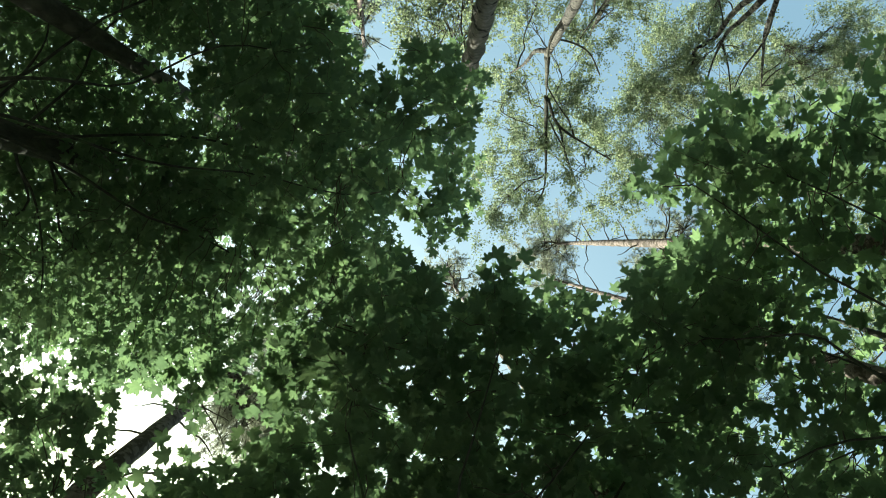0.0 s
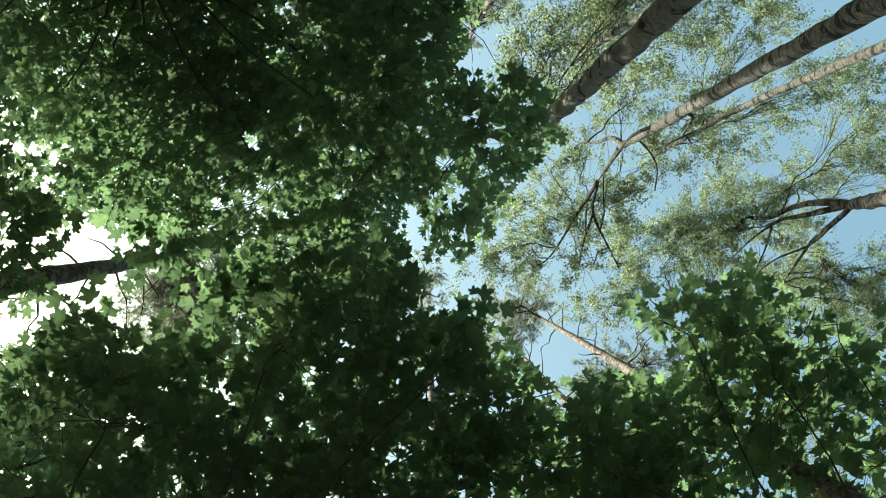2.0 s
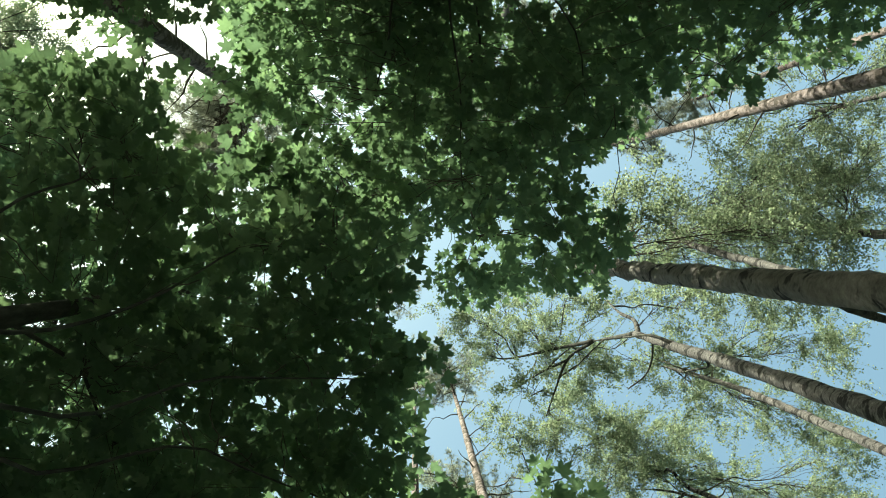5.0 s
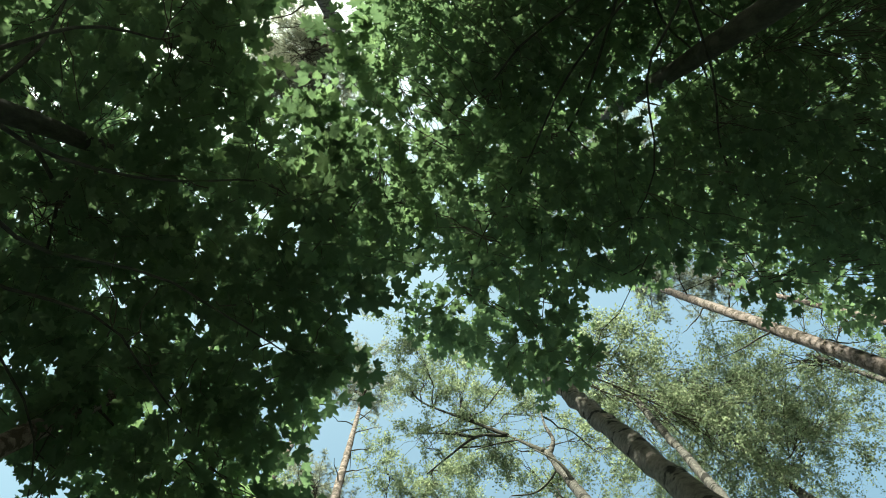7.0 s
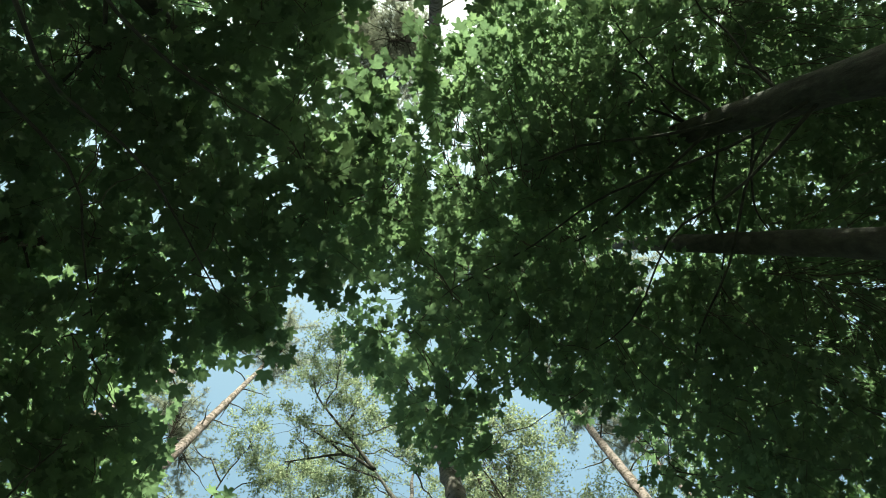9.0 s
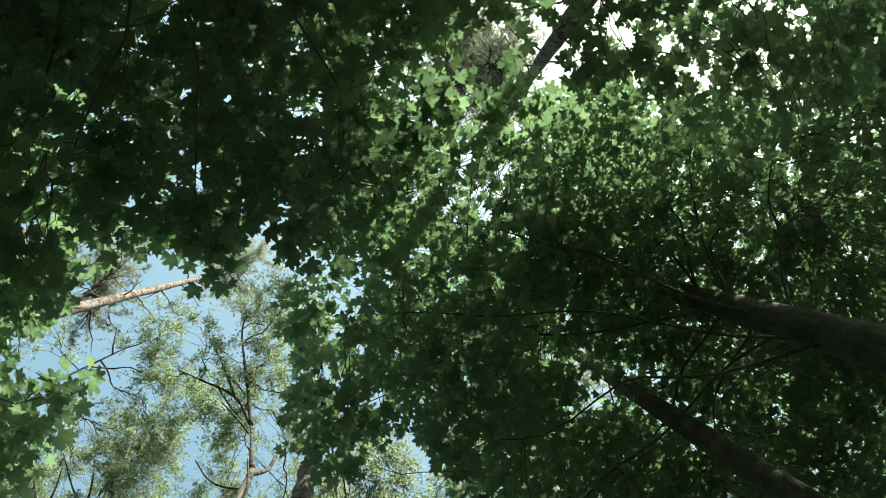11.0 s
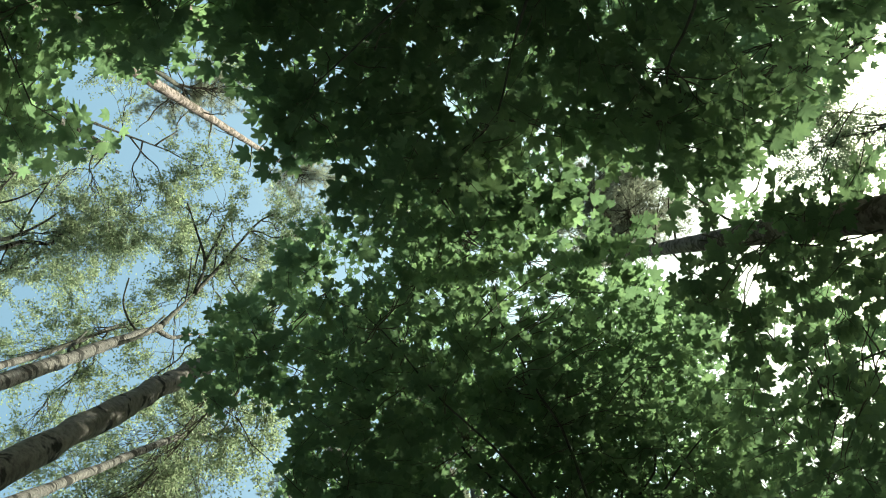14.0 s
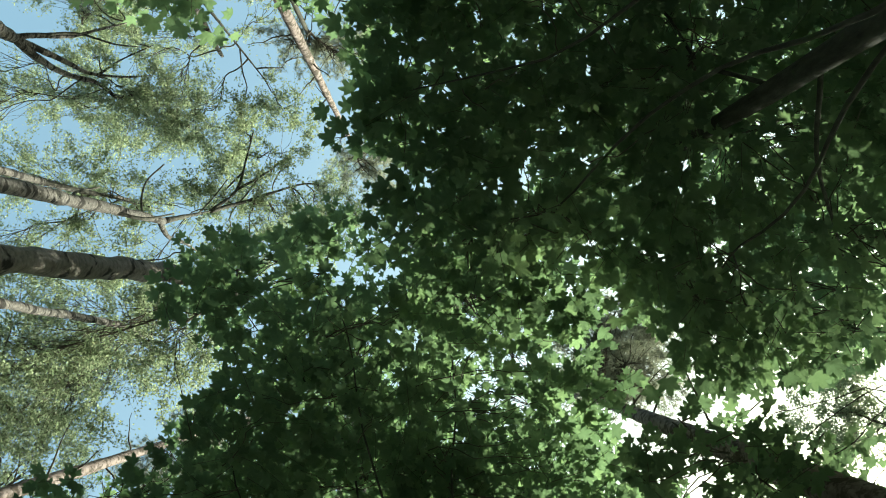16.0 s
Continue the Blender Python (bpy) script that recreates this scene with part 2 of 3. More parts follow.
def maple_crown(outline, foot, top, cover, size, seed, heart, gaps=(), openness=-0.9, mottle=3.0, ragged=0.05, dome=0.0, edge=0.3, rim=0.35, chinks=0.88, hollow=None):
    """Sprays of a maple crown over an outline at the height foot, up to top: each a twig with pairs of leaves.
    gaps: (x, y, rx, ry, share of the leaves that stays). edge, rim: how wide the thin margin is and how much of it
    stays.
    chinks: the lower, the more small holes, lined up on HUB so the camera sees through. hollow: (x, y, r, rise), where
    the leaves begin higher up, round the trunk."""
    g = np.random.default_rng(seed)

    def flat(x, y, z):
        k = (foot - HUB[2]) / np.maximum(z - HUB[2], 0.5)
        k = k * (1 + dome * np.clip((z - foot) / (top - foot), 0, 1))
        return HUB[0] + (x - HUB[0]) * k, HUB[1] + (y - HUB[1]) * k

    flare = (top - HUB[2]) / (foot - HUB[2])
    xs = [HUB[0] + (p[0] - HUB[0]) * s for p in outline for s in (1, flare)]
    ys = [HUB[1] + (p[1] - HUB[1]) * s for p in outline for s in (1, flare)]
    x0, x1, y0, y1 = min(xs), max(xs), min(ys), max(ys)
    per, leaf_area = 9, 0.95 * size * size
    n = int(cover * (x1 - x0) * (y1 - y0) / leaf_area / per)
    cx, cy = g.uniform(x0, x1, n), g.uniform(y0, y1, n)
    cz = foot + (top - foot) * g.uniform(0, 1, n) ** 1.2
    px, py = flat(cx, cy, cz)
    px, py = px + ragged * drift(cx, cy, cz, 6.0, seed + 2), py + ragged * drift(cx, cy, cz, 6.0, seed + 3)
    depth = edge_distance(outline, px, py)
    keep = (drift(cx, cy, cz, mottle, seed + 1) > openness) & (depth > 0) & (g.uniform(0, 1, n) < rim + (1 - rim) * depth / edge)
    cx, cy, cz = cx[keep], cy[keep], cz[keep]
    n = len(cx)
    # the twig runs outwards from the trunk; leaves stand in pairs on long stalks along it, one at its end
    a = np.arctan2(cy - heart[1], cx - heart[0]) + g.normal(0, 0.75, n)
    run, droop = size * g.uniform(2.6, 5.2, n), g.normal(-0.04, 0.16, n)
    pair = np.array([0, 0, 1, 1, 2, 2, 3, 3, 4])
    side = np.array([1, -1, 1, -1, 1, -1, 1, -1, 0])
    spread = np.array([1.15, 1.15, 1.5, 1.5, 1.05, 1.05, 0.75, 0.75, 0.0])
    s = (pair / 4.0 - 0.5) * run[:, None]
    lean = a[:, None] + side * spread + g.normal(0, 0.28, (n, per))
    sizes = size * g.uniform(0.58, 1.25, (n, per)) * np.where(pair == 2, 0.9, 1.0)
    stalk = sizes * g.uniform(0.85, 1.15, (n, per))
    ca, sa = np.cos(a)[:, None], np.sin(a)[:, None]
    x = cx[:, None] + ca * s + np.cos(lean) * stalk
    y = cy[:, None] + sa * s + np.sin(lean) * stalk
    z = cz[:, None] + droop[:, None] * s + g.normal(-0.02, 0.03, (n, per)) + np.where(pair % 2, 0.05, 0.0)
    x, y, z, lean, sizes = x.ravel(), y.ravel(), z.ravel(), lean.ravel(), sizes.ravel()
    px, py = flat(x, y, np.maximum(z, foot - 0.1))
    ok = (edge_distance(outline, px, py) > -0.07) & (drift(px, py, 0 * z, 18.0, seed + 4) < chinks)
    if hollow:
        ok &= z > foot + hollow[3] * np.clip(1.3 - np.hypot(x - hollow[0], y - hollow[1]) / hollow[2] + 0.15 * drift(x, y, z, 2.0, seed + 5), 0, 1)
    for gx, gy, rx, ry, thin in gaps:
        ok &= (((px - gx) / rx) ** 2 + ((py - gy) / ry) ** 2 > 1) | (g.uniform(0, 1, len(x)) < thin)
    places = np.stack([x, y, z], -1)[ok]
    m = len(places)
    turns = turn_matrices(lean[ok] - math.pi / 2, np.abs(g.normal(0.22, 0.24, m)), lean[ok] + g.normal(0, 0.9, m))
    bare = ok.reshape(n, per).sum(1) > 5
    tips = np.stack([cx + np.cos(a) * run * 0.5, cy + np.sin(a) * run * 0.5, cz + droop * run * 0.5], -1)[bare]
    tails = np.stack([cx - np.cos(a) * run * 0.6, cy - np.sin(a) * run * 0.6, cz - droop * run * 0.6], -1)[bare]
    return places, turns, sizes[ok], tails, tips


def maple_tree(label, line, radius, limbs, crowns, group="maples under the tall trees"):
    """line: the trunk's points from the ground up. limbs: (height on the trunk, tip, and a radius where it is stout). crowns: keyword sets for maple_crown."""
    bx, by = line[0][:2]
    tree = thing("maple_tree", bx, by, label, "tree", group)
    pts = curve_points(line, 8)
    t = Tubes((bx, by))
    t.add(pts, radius, radius * 0.16, 14, 0.12)
    part("trunk", t.mesh("trunk", MAPLE_BARK), tree, "grey-brown furrowed bark")
    grip, nodes = [], []
    for i, (h, tip, *stout) in enumerate(limbs):
        a = min(pts, key=lambda p: abs(p.z - h))
        b = Tubes((bx, by))
        way_out = wander(a, tip, 0.10, 0.10, 14, bx + 3.1 * i)
        b.add(way_out, stout[0] if stout else min(radius * 0.21, 0.018), 0.004, 8, 0.08)
        part("branch", b.mesh("branch", MAPLE_BARK), tree)
        nodes += way_out[3:]
    nodes_a = np.array([tuple(p) for p in nodes])
    twigs = Tubes((bx, by))
    for c, kw in enumerate(crowns):
        places, turns, sizes, tails, tips = maple_crown(heart=pts[-1].xy, **kw)
        for j, (tail, tip) in enumerate(zip(tails, tips)):
            tail, tip = Vector(tail), Vector(tip)
            if j % 3 == 0:
                # back towards the nearest branch
                q = nodes_a[int(np.argmin(np.sum((nodes_a - np.array(tail)) ** 2, 1)))]
                v = Vector(q) - tail
                reach = min(v.length, 1.3)
                if reach > 0.1:
                    v.z *= 0.4
                    v.normalize()
                    twigs.add(wander(tail + v * reach, tail, 0.06, 0.16, 6, j * 0.37 + c), 0.0055, 0.0035, 4)
            twigs.add([tail, (tail + tip) / 2 + Vector((0, 0, 0.012)), tip], 0.003, 0.0018, 3)
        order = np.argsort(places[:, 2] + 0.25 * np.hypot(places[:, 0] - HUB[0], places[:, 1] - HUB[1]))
        near, rest = (order[:300], order[300:]) if c == 0 else (order[:0], order)
        grip.append((places[near], turns[near], sizes[near]))
        rise = places[rest][:, 2] - kw["foot"]
        low, high = (0.7, 1.5) if c == 0 else (0.15, 0.7)
        for shape, pick in ((FINE, rest[rise < low]), (ROUGH, rest[(rise >= low) & (rise < high)]), (FAR, rest[rise >= high])):
            if len(pick):
                v, f = leaf_cloud(shape, places[pick], turns[pick], sizes[pick], (bx, by))
                part("foliage", mesh_of("maple_foliage", v, f, MAPLE_LEAVES, False), tree, "five-lobed dark green maple leaves in flat sprays", "stuff")
    part("twiggery", twigs.mesh("twiggery", TWIG), tree, "", "stuff")
    one = mesh_of("maple_leaf", FINE[0], FINE[1], MAPLE_LEAF, False)
    for places, turns, sizes in grip:
        for p, r, s in zip(places, turns, sizes):
            leaf = new("leaf", one)
            leaf.parent = tree
            leaf.matrix_basis = Matrix.Translation((p[0] - bx, p[1] - by, p[2])) @ Matrix(r.tolist()).to_4x4() @ Matrix.Diagonal((s, s, s, 1))
    return tree


def birch_tree(label, line, radius, bark, clumps, leaders=(), thick=1.0, full=1.0, tip=0.3, seed=1):
    """clumps: (x, y, z, r) of the leafy ends of its branches. leaders: more stems, as lines of points with a radius and, where it is pale, the bark.
    full: how leafy it is. tip: how thick the trunk ends."""
    g = np.random.default_rng(seed)
    bx, by = line[0][:2]
    tree = thing("birch_tree", bx, by, label, "tree", "tall birches")
    pts = curve_points(line, 30)
    t = Tubes((bx, by))
    t.add(pts, radius, radius * tip, 20, 0.3, 0.8)
    part("trunk", t.mesh("trunk", bark), tree)
    stems = list(pts[len(pts) // 2:])
    for stem, r, *skin in leaders:
        s = Tubes((bx, by))
        q = curve_points(stem, 8)
        s.add(q, r, 0.012, 10, 0.22)
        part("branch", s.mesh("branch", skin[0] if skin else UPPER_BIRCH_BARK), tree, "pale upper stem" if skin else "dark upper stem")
        stems += q
    twigs = Tubes((bx, by))
    shape = (np.array([(0, -0.55, 0), (0.42, -0.12, 0.06), (0, 0.6, -0.08), (-0.42, -0.12, 0.06)]), np.array([(0, 1, 2), (0, 2, 3)]))
    for i, (cx, cy, cz, r) in enumerate(clumps):
        c = Vector((cx, cy, cz))
        a = min(stems, key=lambda p: (p - c).length + max(0.0, p.z - c.z + 0.7) + g.uniform(0, 0.9))
        b = Tubes((bx, by))
        limb = wander(a, c + Vector((0, 0, 0.2)), 0.06, 0.14, 16, seed + 1.7 * i)
        b.add(limb, 0.018 * thick, 0.004, 6, 0.05)
        bough = part("branch", b.mesh("branch", TWIG), tree)
        P = []
        tufts = max(14, int(34 * (r / 0.7) ** 2))
        sprays = g.normal(0, 1, (9, 3)) * np.array([1, 1, 0.6])
        sprays *= (r * 1.05 * g.uniform(0.25, 1.1, (9, 1)) / np.linalg.norm(sprays, axis=1)[:, None])
        for k in range(tufts):
            d = Vector(sprays[k % 9] + g.normal(0, 1, 3) * np.array([0.21, 0.21, 0.14]) * r)
            s0 = c + d
            if k % 2 == 0:
                twigs.add(wander(limb[-3 - k % 9], s0, 0.08, 0.12, 5, k * 0.3), 0.007, 0.003, 3)
            for _ in range(3):
                s1 = s0 + Vector((d.x * 0.35 + g.normal(0, 0.16), d.y * 0.35 + g.normal(0, 0.16), -g.uniform(0.05, 0.4)))
                twigs.add([s0, (s0 + s1) / 2, s1], 0.003, 0.0015, 3)
                m = int(g.uniform(18, 48) * full)
                u = g.uniform(-0.1, 1.12, m)[:, None]
                P.append(np.array(s0) * (1 - u) + np.array(s1) * u + g.normal(0, 1, (m, 3)) * np.array([0.045, 0.045, 0.04]))
        P = np.concatenate(P)
        m = len(P)
        turns = turn_matrices(g.uniform(0, 6.283, m), g.uniform(0.1, 1.35, m), g.uniform(0, 6.283, m))
        v, f = leaf_cloud(shape, P, turns, g.uniform(0.027, 0.048, m), (bx, by))
        part("foliage", mesh_of("birch_foliage", v, f, BIRCH_LEAVES, False), bough, "small pale green sunlit birch leaves", "stuff")
    part("twiggery", twigs.mesh("twiggery", TWIG), tree, "", "stuff")
    return tree


def pine_tree(label, line, radius, clumps, stubs=14, seed=1, stub_from=0.45, bark=None):
    g = np.random.default_rng(seed)
    bx, by = line[0][:2]
    tree = thing("pine_tree", bx, by, label, "tree", "tall pines")
    pts = curve_points(line, 24)
    t = Tubes((bx, by))
    t.add(pts, radius, radius * 0.3, 16, 0.14, 0.8)
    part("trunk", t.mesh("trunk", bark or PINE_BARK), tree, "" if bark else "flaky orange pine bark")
    for k in range(stubs):
        p = pts[int((stub_from + (0.98 - stub_from) * k / stubs) * (len(pts) - 1))]
        a, size = g.uniform(0, 6.283), g.uniform(0.35, 1.0)
        s = Tubes((bx, by))
        s.add(wander(p, p + Vector((math.cos(a) * size, math.sin(a) * size, g.uniform(-0.1, 0.25) * size)), 0.05, 0.12, 6, seed + k), 0.016, 0.004, 5)
        part("dead_branch", s.mesh("dead_branch", TWIG), tree)
    twigs = Tubes((bx, by))
    for i, (cx, cy, cz, r) in enumerate(clumps):
        P, D = [], []
        c = Vector((cx, cy, cz))
        a = min(pts, key=lambda p: (p.xy - c.xy).length * 0.3 + abs(c.z - 0.4 - p.z))
        limb = wander(a, c, 0.05, 0.12, 10, seed + 2.3 * i)
        b = Tubes((bx, by))
        b.add(limb, 0.035, 0.008, 6, 0.05)
        bough = part("branch", b.mesh("branch", PINE_BARK), tree)
        r *= 1.2
        for k in range(max(7, int(16 * (r / 0.6) ** 2))):
            d = Vector(g.normal(size=3))
            d.z = abs(d.z) * 0.5 - 0.1
            d = d.normalized() * (r * g.uniform(0.45, 1.35))
            twig = wander(limb[-1 - k % 8], c + d, 0.06, 0.1, 8, k * 0.21 + i)
            twigs.add(twig, 0.009, 0.003, 4)
            for j in range(int(26 * d.length / 0.6)):
                u = 2.5 + 5.5 * g.uniform(0, 1) ** 0.7
                p = twig[int(u)].lerp(twig[min(int(u) + 1, 8)], u % 1)
                P.append(np.array(p) + g.normal(0, 0.055, 3))
                D.append(np.array(d.normalized()) + g.normal(0, 0.3, 3))
        P, D = np.array(P), np.array(D)
        per = 14
        q = np.repeat(P, per, 0)
        w = np.repeat(D, per, 0) * 0.5 + g.normal(0, 0.7, (len(q), 3))
        w /= np.linalg.norm(w, axis=1)[:, None]
        side = np.cross(w, g.normal(size=w.shape))
        side /= np.linalg.norm(side, axis=1)[:, None]
        size = g.uniform(0.06, 0.11, len(q))[:, None]
        v = np.stack([q - side * 0.0048, q + side * 0.0048, q + w * size], 1).reshape(-1, 3) - np.array([bx, by, 0])
        part("foliage", mesh_of("pine_needles", v, np.arange(len(v)).reshape(-1, 3), NEEDLES, False), bough, "grey-green pine needle tufts", "stuff")
    part("twiggery", twigs.mesh("twiggery", TWIG), tree, "", "stuff")
    return tree


# ---- ground ----
def ground():
    v, f = [], []
    rings = [0, 1, 2, 3, 4.5, 6, 8, 11, 15, 20, 28, 40, 70, 150, 400, 1200, 3000]
    for i, r in enumerate(rings):
        for k in range(48):
            a = 2 * math.pi * k / 48
            x, y = r * math.cos(a), r * math.sin(a)
            v.append((x, y, -0.03 + 0.06 * noise.noise((x * 0.5, y * 0.5, 0)) if r < 60 else -0.03))
        if i:
            for k in range(48):
                a, b = (i - 1) * 48 + k, (i - 1) * 48 + (k + 1) % 48
                f.append((a, b, b + 48, a + 48))
    bm = bmesh.new()
    me = mesh_of("ground", v, f, SOIL)
    bm.from_mesh(me)
    bmesh.ops.remove_doubles(bm, verts=bm.verts, dist=1e-4)
    bmesh.ops.recalc_face_normals(bm, faces=bm.faces)
    bm.to_mesh(me)
    bm.free()
    return tagged(new("ground", me), "unseen forest floor, toned green-grey to bounce light upwards", "ground", kind="structure")


def shade_woods():
    """Unseen woods, added all round to close the place and block low sun from the maples."""
    g = np.random.default_rng(5)
    P, stems = [], Tubes((0, 0))
    for k in range(126):
        a = 2 * math.pi * (k + g.uniform(-0.3, 0.3)) / 126
        r = (17.5, 20.0, 23.0)[k % 3] + g.uniform(-0.6, 0.6)
        x, y, top = r * math.cos(a), r * math.sin(a), g.uniform(20.5, 24.5)
        heading = math.degrees(a)
        if 140 < heading < 152:                   # tops set lower here, so that sun reaches the glade's edge
            top = 21.0 if heading < 143 else 22.6
        elif 116 < heading <= 140:                  # tops set by heading, to shade or light parts of the near maple
            top = 26.0 if heading < 129 else 19.0 if heading < 134 else 23.0
        elif k % 3 == 2:
            continue
        stems.add([Vector((x, y, -0.2)), Vector((x + 0.1, y, top * 0.5)), Vector((x, y + 0.1, top - 1))], 0.17, 0.04, 7)
        n = 400
        h = g.uniform(0, 1, n)
        wide = 2.3 * np.sqrt(np.clip(1 - (1.7 * h - 0.75) ** 2, 0.03, 1)) * g.uniform(0.25, 1, n) ** 0.5
        t = g.uniform(0, 6.283, n)
        P.append(np.stack([x + wide * np.cos(t), y + wide * np.sin(t), 3.5 + (top - 3.5) * h], -1))
    P = np.concatenate(P)
    m = len(P)
    shape = (np.array([(0, -0.55, 0), (0.42, -0.12, 0.06), (0, 0.6, -0.08), (-0.42, -0.12, 0.06)]), np.array([(0, 1, 2), (0, 2, 3)]))
    v, f = leaf_cloud(shape, P, turn_matrices(g.uniform(0, 6.283, m), g.uniform(0, 1.4, m), g.uniform(0, 6.283, m)), g.uniform(0.45, 0.85, m), (0, 0))
    woods = tagged(new("woods", mesh_of("woods", v, f, WOODS, False)), "unseen dark green woods, added all round to block the low sun", "woods", kind="stuff")
    part("stem", stems.mesh("stem", MAPLE_BARK), woods, "", "stuff")
    return woods


ground()
shade_woods()

# ---- the tall trees ----
birch_tree("old birch with a thick knotty grey-brown trunk", [(0.69, -2.95, -0.1), (0.65, -2.57, 4.8), (0.6, -2.2, 10.0), (0.58, -2.15, 12.4), (0.6, -3.1, 14.6)], 0.14, OLD_BIRCH_BARK,
           [(0.1, -3.9, 13.4, 0.57), (0.6, -4.6, 14.1, 0.72), (0.0, -3.5, 13.7, 0.34), (0.5, -5.3, 14.2, 0.74), (0.7, -6.2, 14.3, 0.87), (0.9, -6.3, 13.0, 0.81),
            (1.0, -5.2, 13.4, 0.60), (1.1, -4.7, 15.2, 0.56)],
           thick=0.9, full=0.85, leaders=[([(0.63, -2.44, 6.6), (1.12, -3.28, 7.2), (1.74, -4.53, 8.2), (2.47, -6.05, 9.4)], 0.05)], seed=11)
birch_tree("tall white birch, its trunk forked high up", [(2.21, -3.93, -0.1), (2.1, -3.52, 7.3), (1.99, -3.02, 13.1)], 0.155, BIRCH_BARK,
           [(1.5, -0.8, 16.9, 0.55), (2.2, -1.2, 17.3, 0.70), (2.1, -1.8, 16.2, 0.66), (1.4, -1.5, 17.3, 0.45), (2.1, -2.7, 17.9, 0.55), (1.5, -3.0, 16.8, 0.50),
            (1.8, -4.1, 17.6, 0.60), (2.3, -5.0, 17.4, 0.60), (2.4, -5.3, 16.0, 0.62), (3.0, -2.4, 17.2, 0.66), (3.2, -1.3, 16.5, 0.55),
            (2.8, -2.9, 15.9, 0.60), (4.1, -2.6, 18.0, 0.6), (4.3, -1.9, 16.7, 0.45)],
           leaders=[([(1.99, -3.02, 13.1), (2.11, -2.84, 13.85), (2.23, -2.67, 14.6)], 0.05), ([(2.23, -2.67, 14.6), (2.61, -2.28, 15.4), (3.38, -1.99, 16.2), (3.94, -1.81, 16.8)], 0.034),
                    ([(2.61, -2.28, 15.4), (2.9, -1.82, 16.2), (3.24, -1.45, 17.0)], 0.026), ([(2.23, -2.67, 14.6), (2.39, -2.19, 15.6), (2.57, -1.28, 16.8), (2.46, -0.9, 17.4)], 0.04), ([(2.0, -3.05, 13.0), (1.89, -3.23, 13.70), (1.78, -3.15, 14.20), (1.59, -3.10, 14.70)], 0.05, BIRCH_BARK),
                    ([(2.03, -3.2, 11.6), (1.85, -2.95, 12.0), (1.9, -2.7, 12.6)], 0.03), ([(2.05, -3.25, 11.0), (2.3, -3.4, 11.3), (2.45, -3.3, 11.9)], 0.025), ([(2.07, -3.13, 12.60), (2.42, -3.13, 12.90), (2.68, -3.02, 13.10), (2.87, -2.76, 13.30)], 0.018), ([(2.13, -2.79, 14.10), (2.40, -2.53, 14.50), (2.69, -2.24, 14.80)], 0.016)], seed=12)
birch_tree("thin birch close beside the forked birch", [(3.33, -4.75, -0.1), (3.41, -4.74, 8.0), (3.45, -4.72, 13.5), (3.55, -4.5, 16.8)], 0.09, BIRCH_BARK,
           [(3.5, -4.0, 17.6, 0.6), (3.9, -4.9, 16.6, 0.62), (3.1, -5.0, 15.4, 0.5), (4.5, -5.9, 17.5, 0.72), (5.4, -6.9, 17.9, 0.66), (5.9, -7.6, 17.5, 0.8), (3.3, -6.9, 17.0, 0.6), (3.7, -7.9, 16.6, 0.62), (4.3, -8.5, 17.2, 0.6), (3.0, -4.1, 15.8, 0.4)],
           leaders=[([(3.45, -4.72, 13.5), (3.3, -4.4, 14.6), (3.0, -3.9, 16.0)], 0.03)], seed=19)
birch_tree("slender birch with a pale leaning stem", [(2.1, -3.9, -0.1), (1.19, -4.31, 10.07), (0.83, -4.47, 14.0), (0.6, -5.2, 16.5)], 0.075, BIRCH_BARK,
           [(0.7, -4.4, 15.7, 0.67), (1.5, -5.1, 15.6, 0.68), (2.2, -6.2, 16.2, 0.73), (0.2, -4.3, 17.0, 0.48), (1.1, -6.5, 16.4, 0.74), (0.4, -6.9, 15.2, 0.70)], full=0.75, seed=13)
birch_tree("birch far off with a thin pale trunk", [(2.0, -7.25, -0.1), (1.47, -7.37, 12.0), (1.3, -7.4, 15.0), (1.0, -7.5, 18.0)], 0.10, BIRCH_BARK,
           [(0.0, -7.0, 14.8, 0.81), (0.2, -7.5, 13.4, 0.87), (1.6, -6.9, 13.9, 0.55), (1.0, -8.3, 14.8, 0.73), (2.6, -7.1, 16.2, 0.63), (1.5, -7.8, 16.9, 0.92),
            (0.2, -7.2, 17.2, 0.78), (1.1, -8.4, 16.4, 0.78), (0.4, -9.9, 16.5, 0.7), (1.5, -9.8, 16.4, 0.7), (2.9, -8.6, 16.8, 0.6)], full=0.62, seed=14)
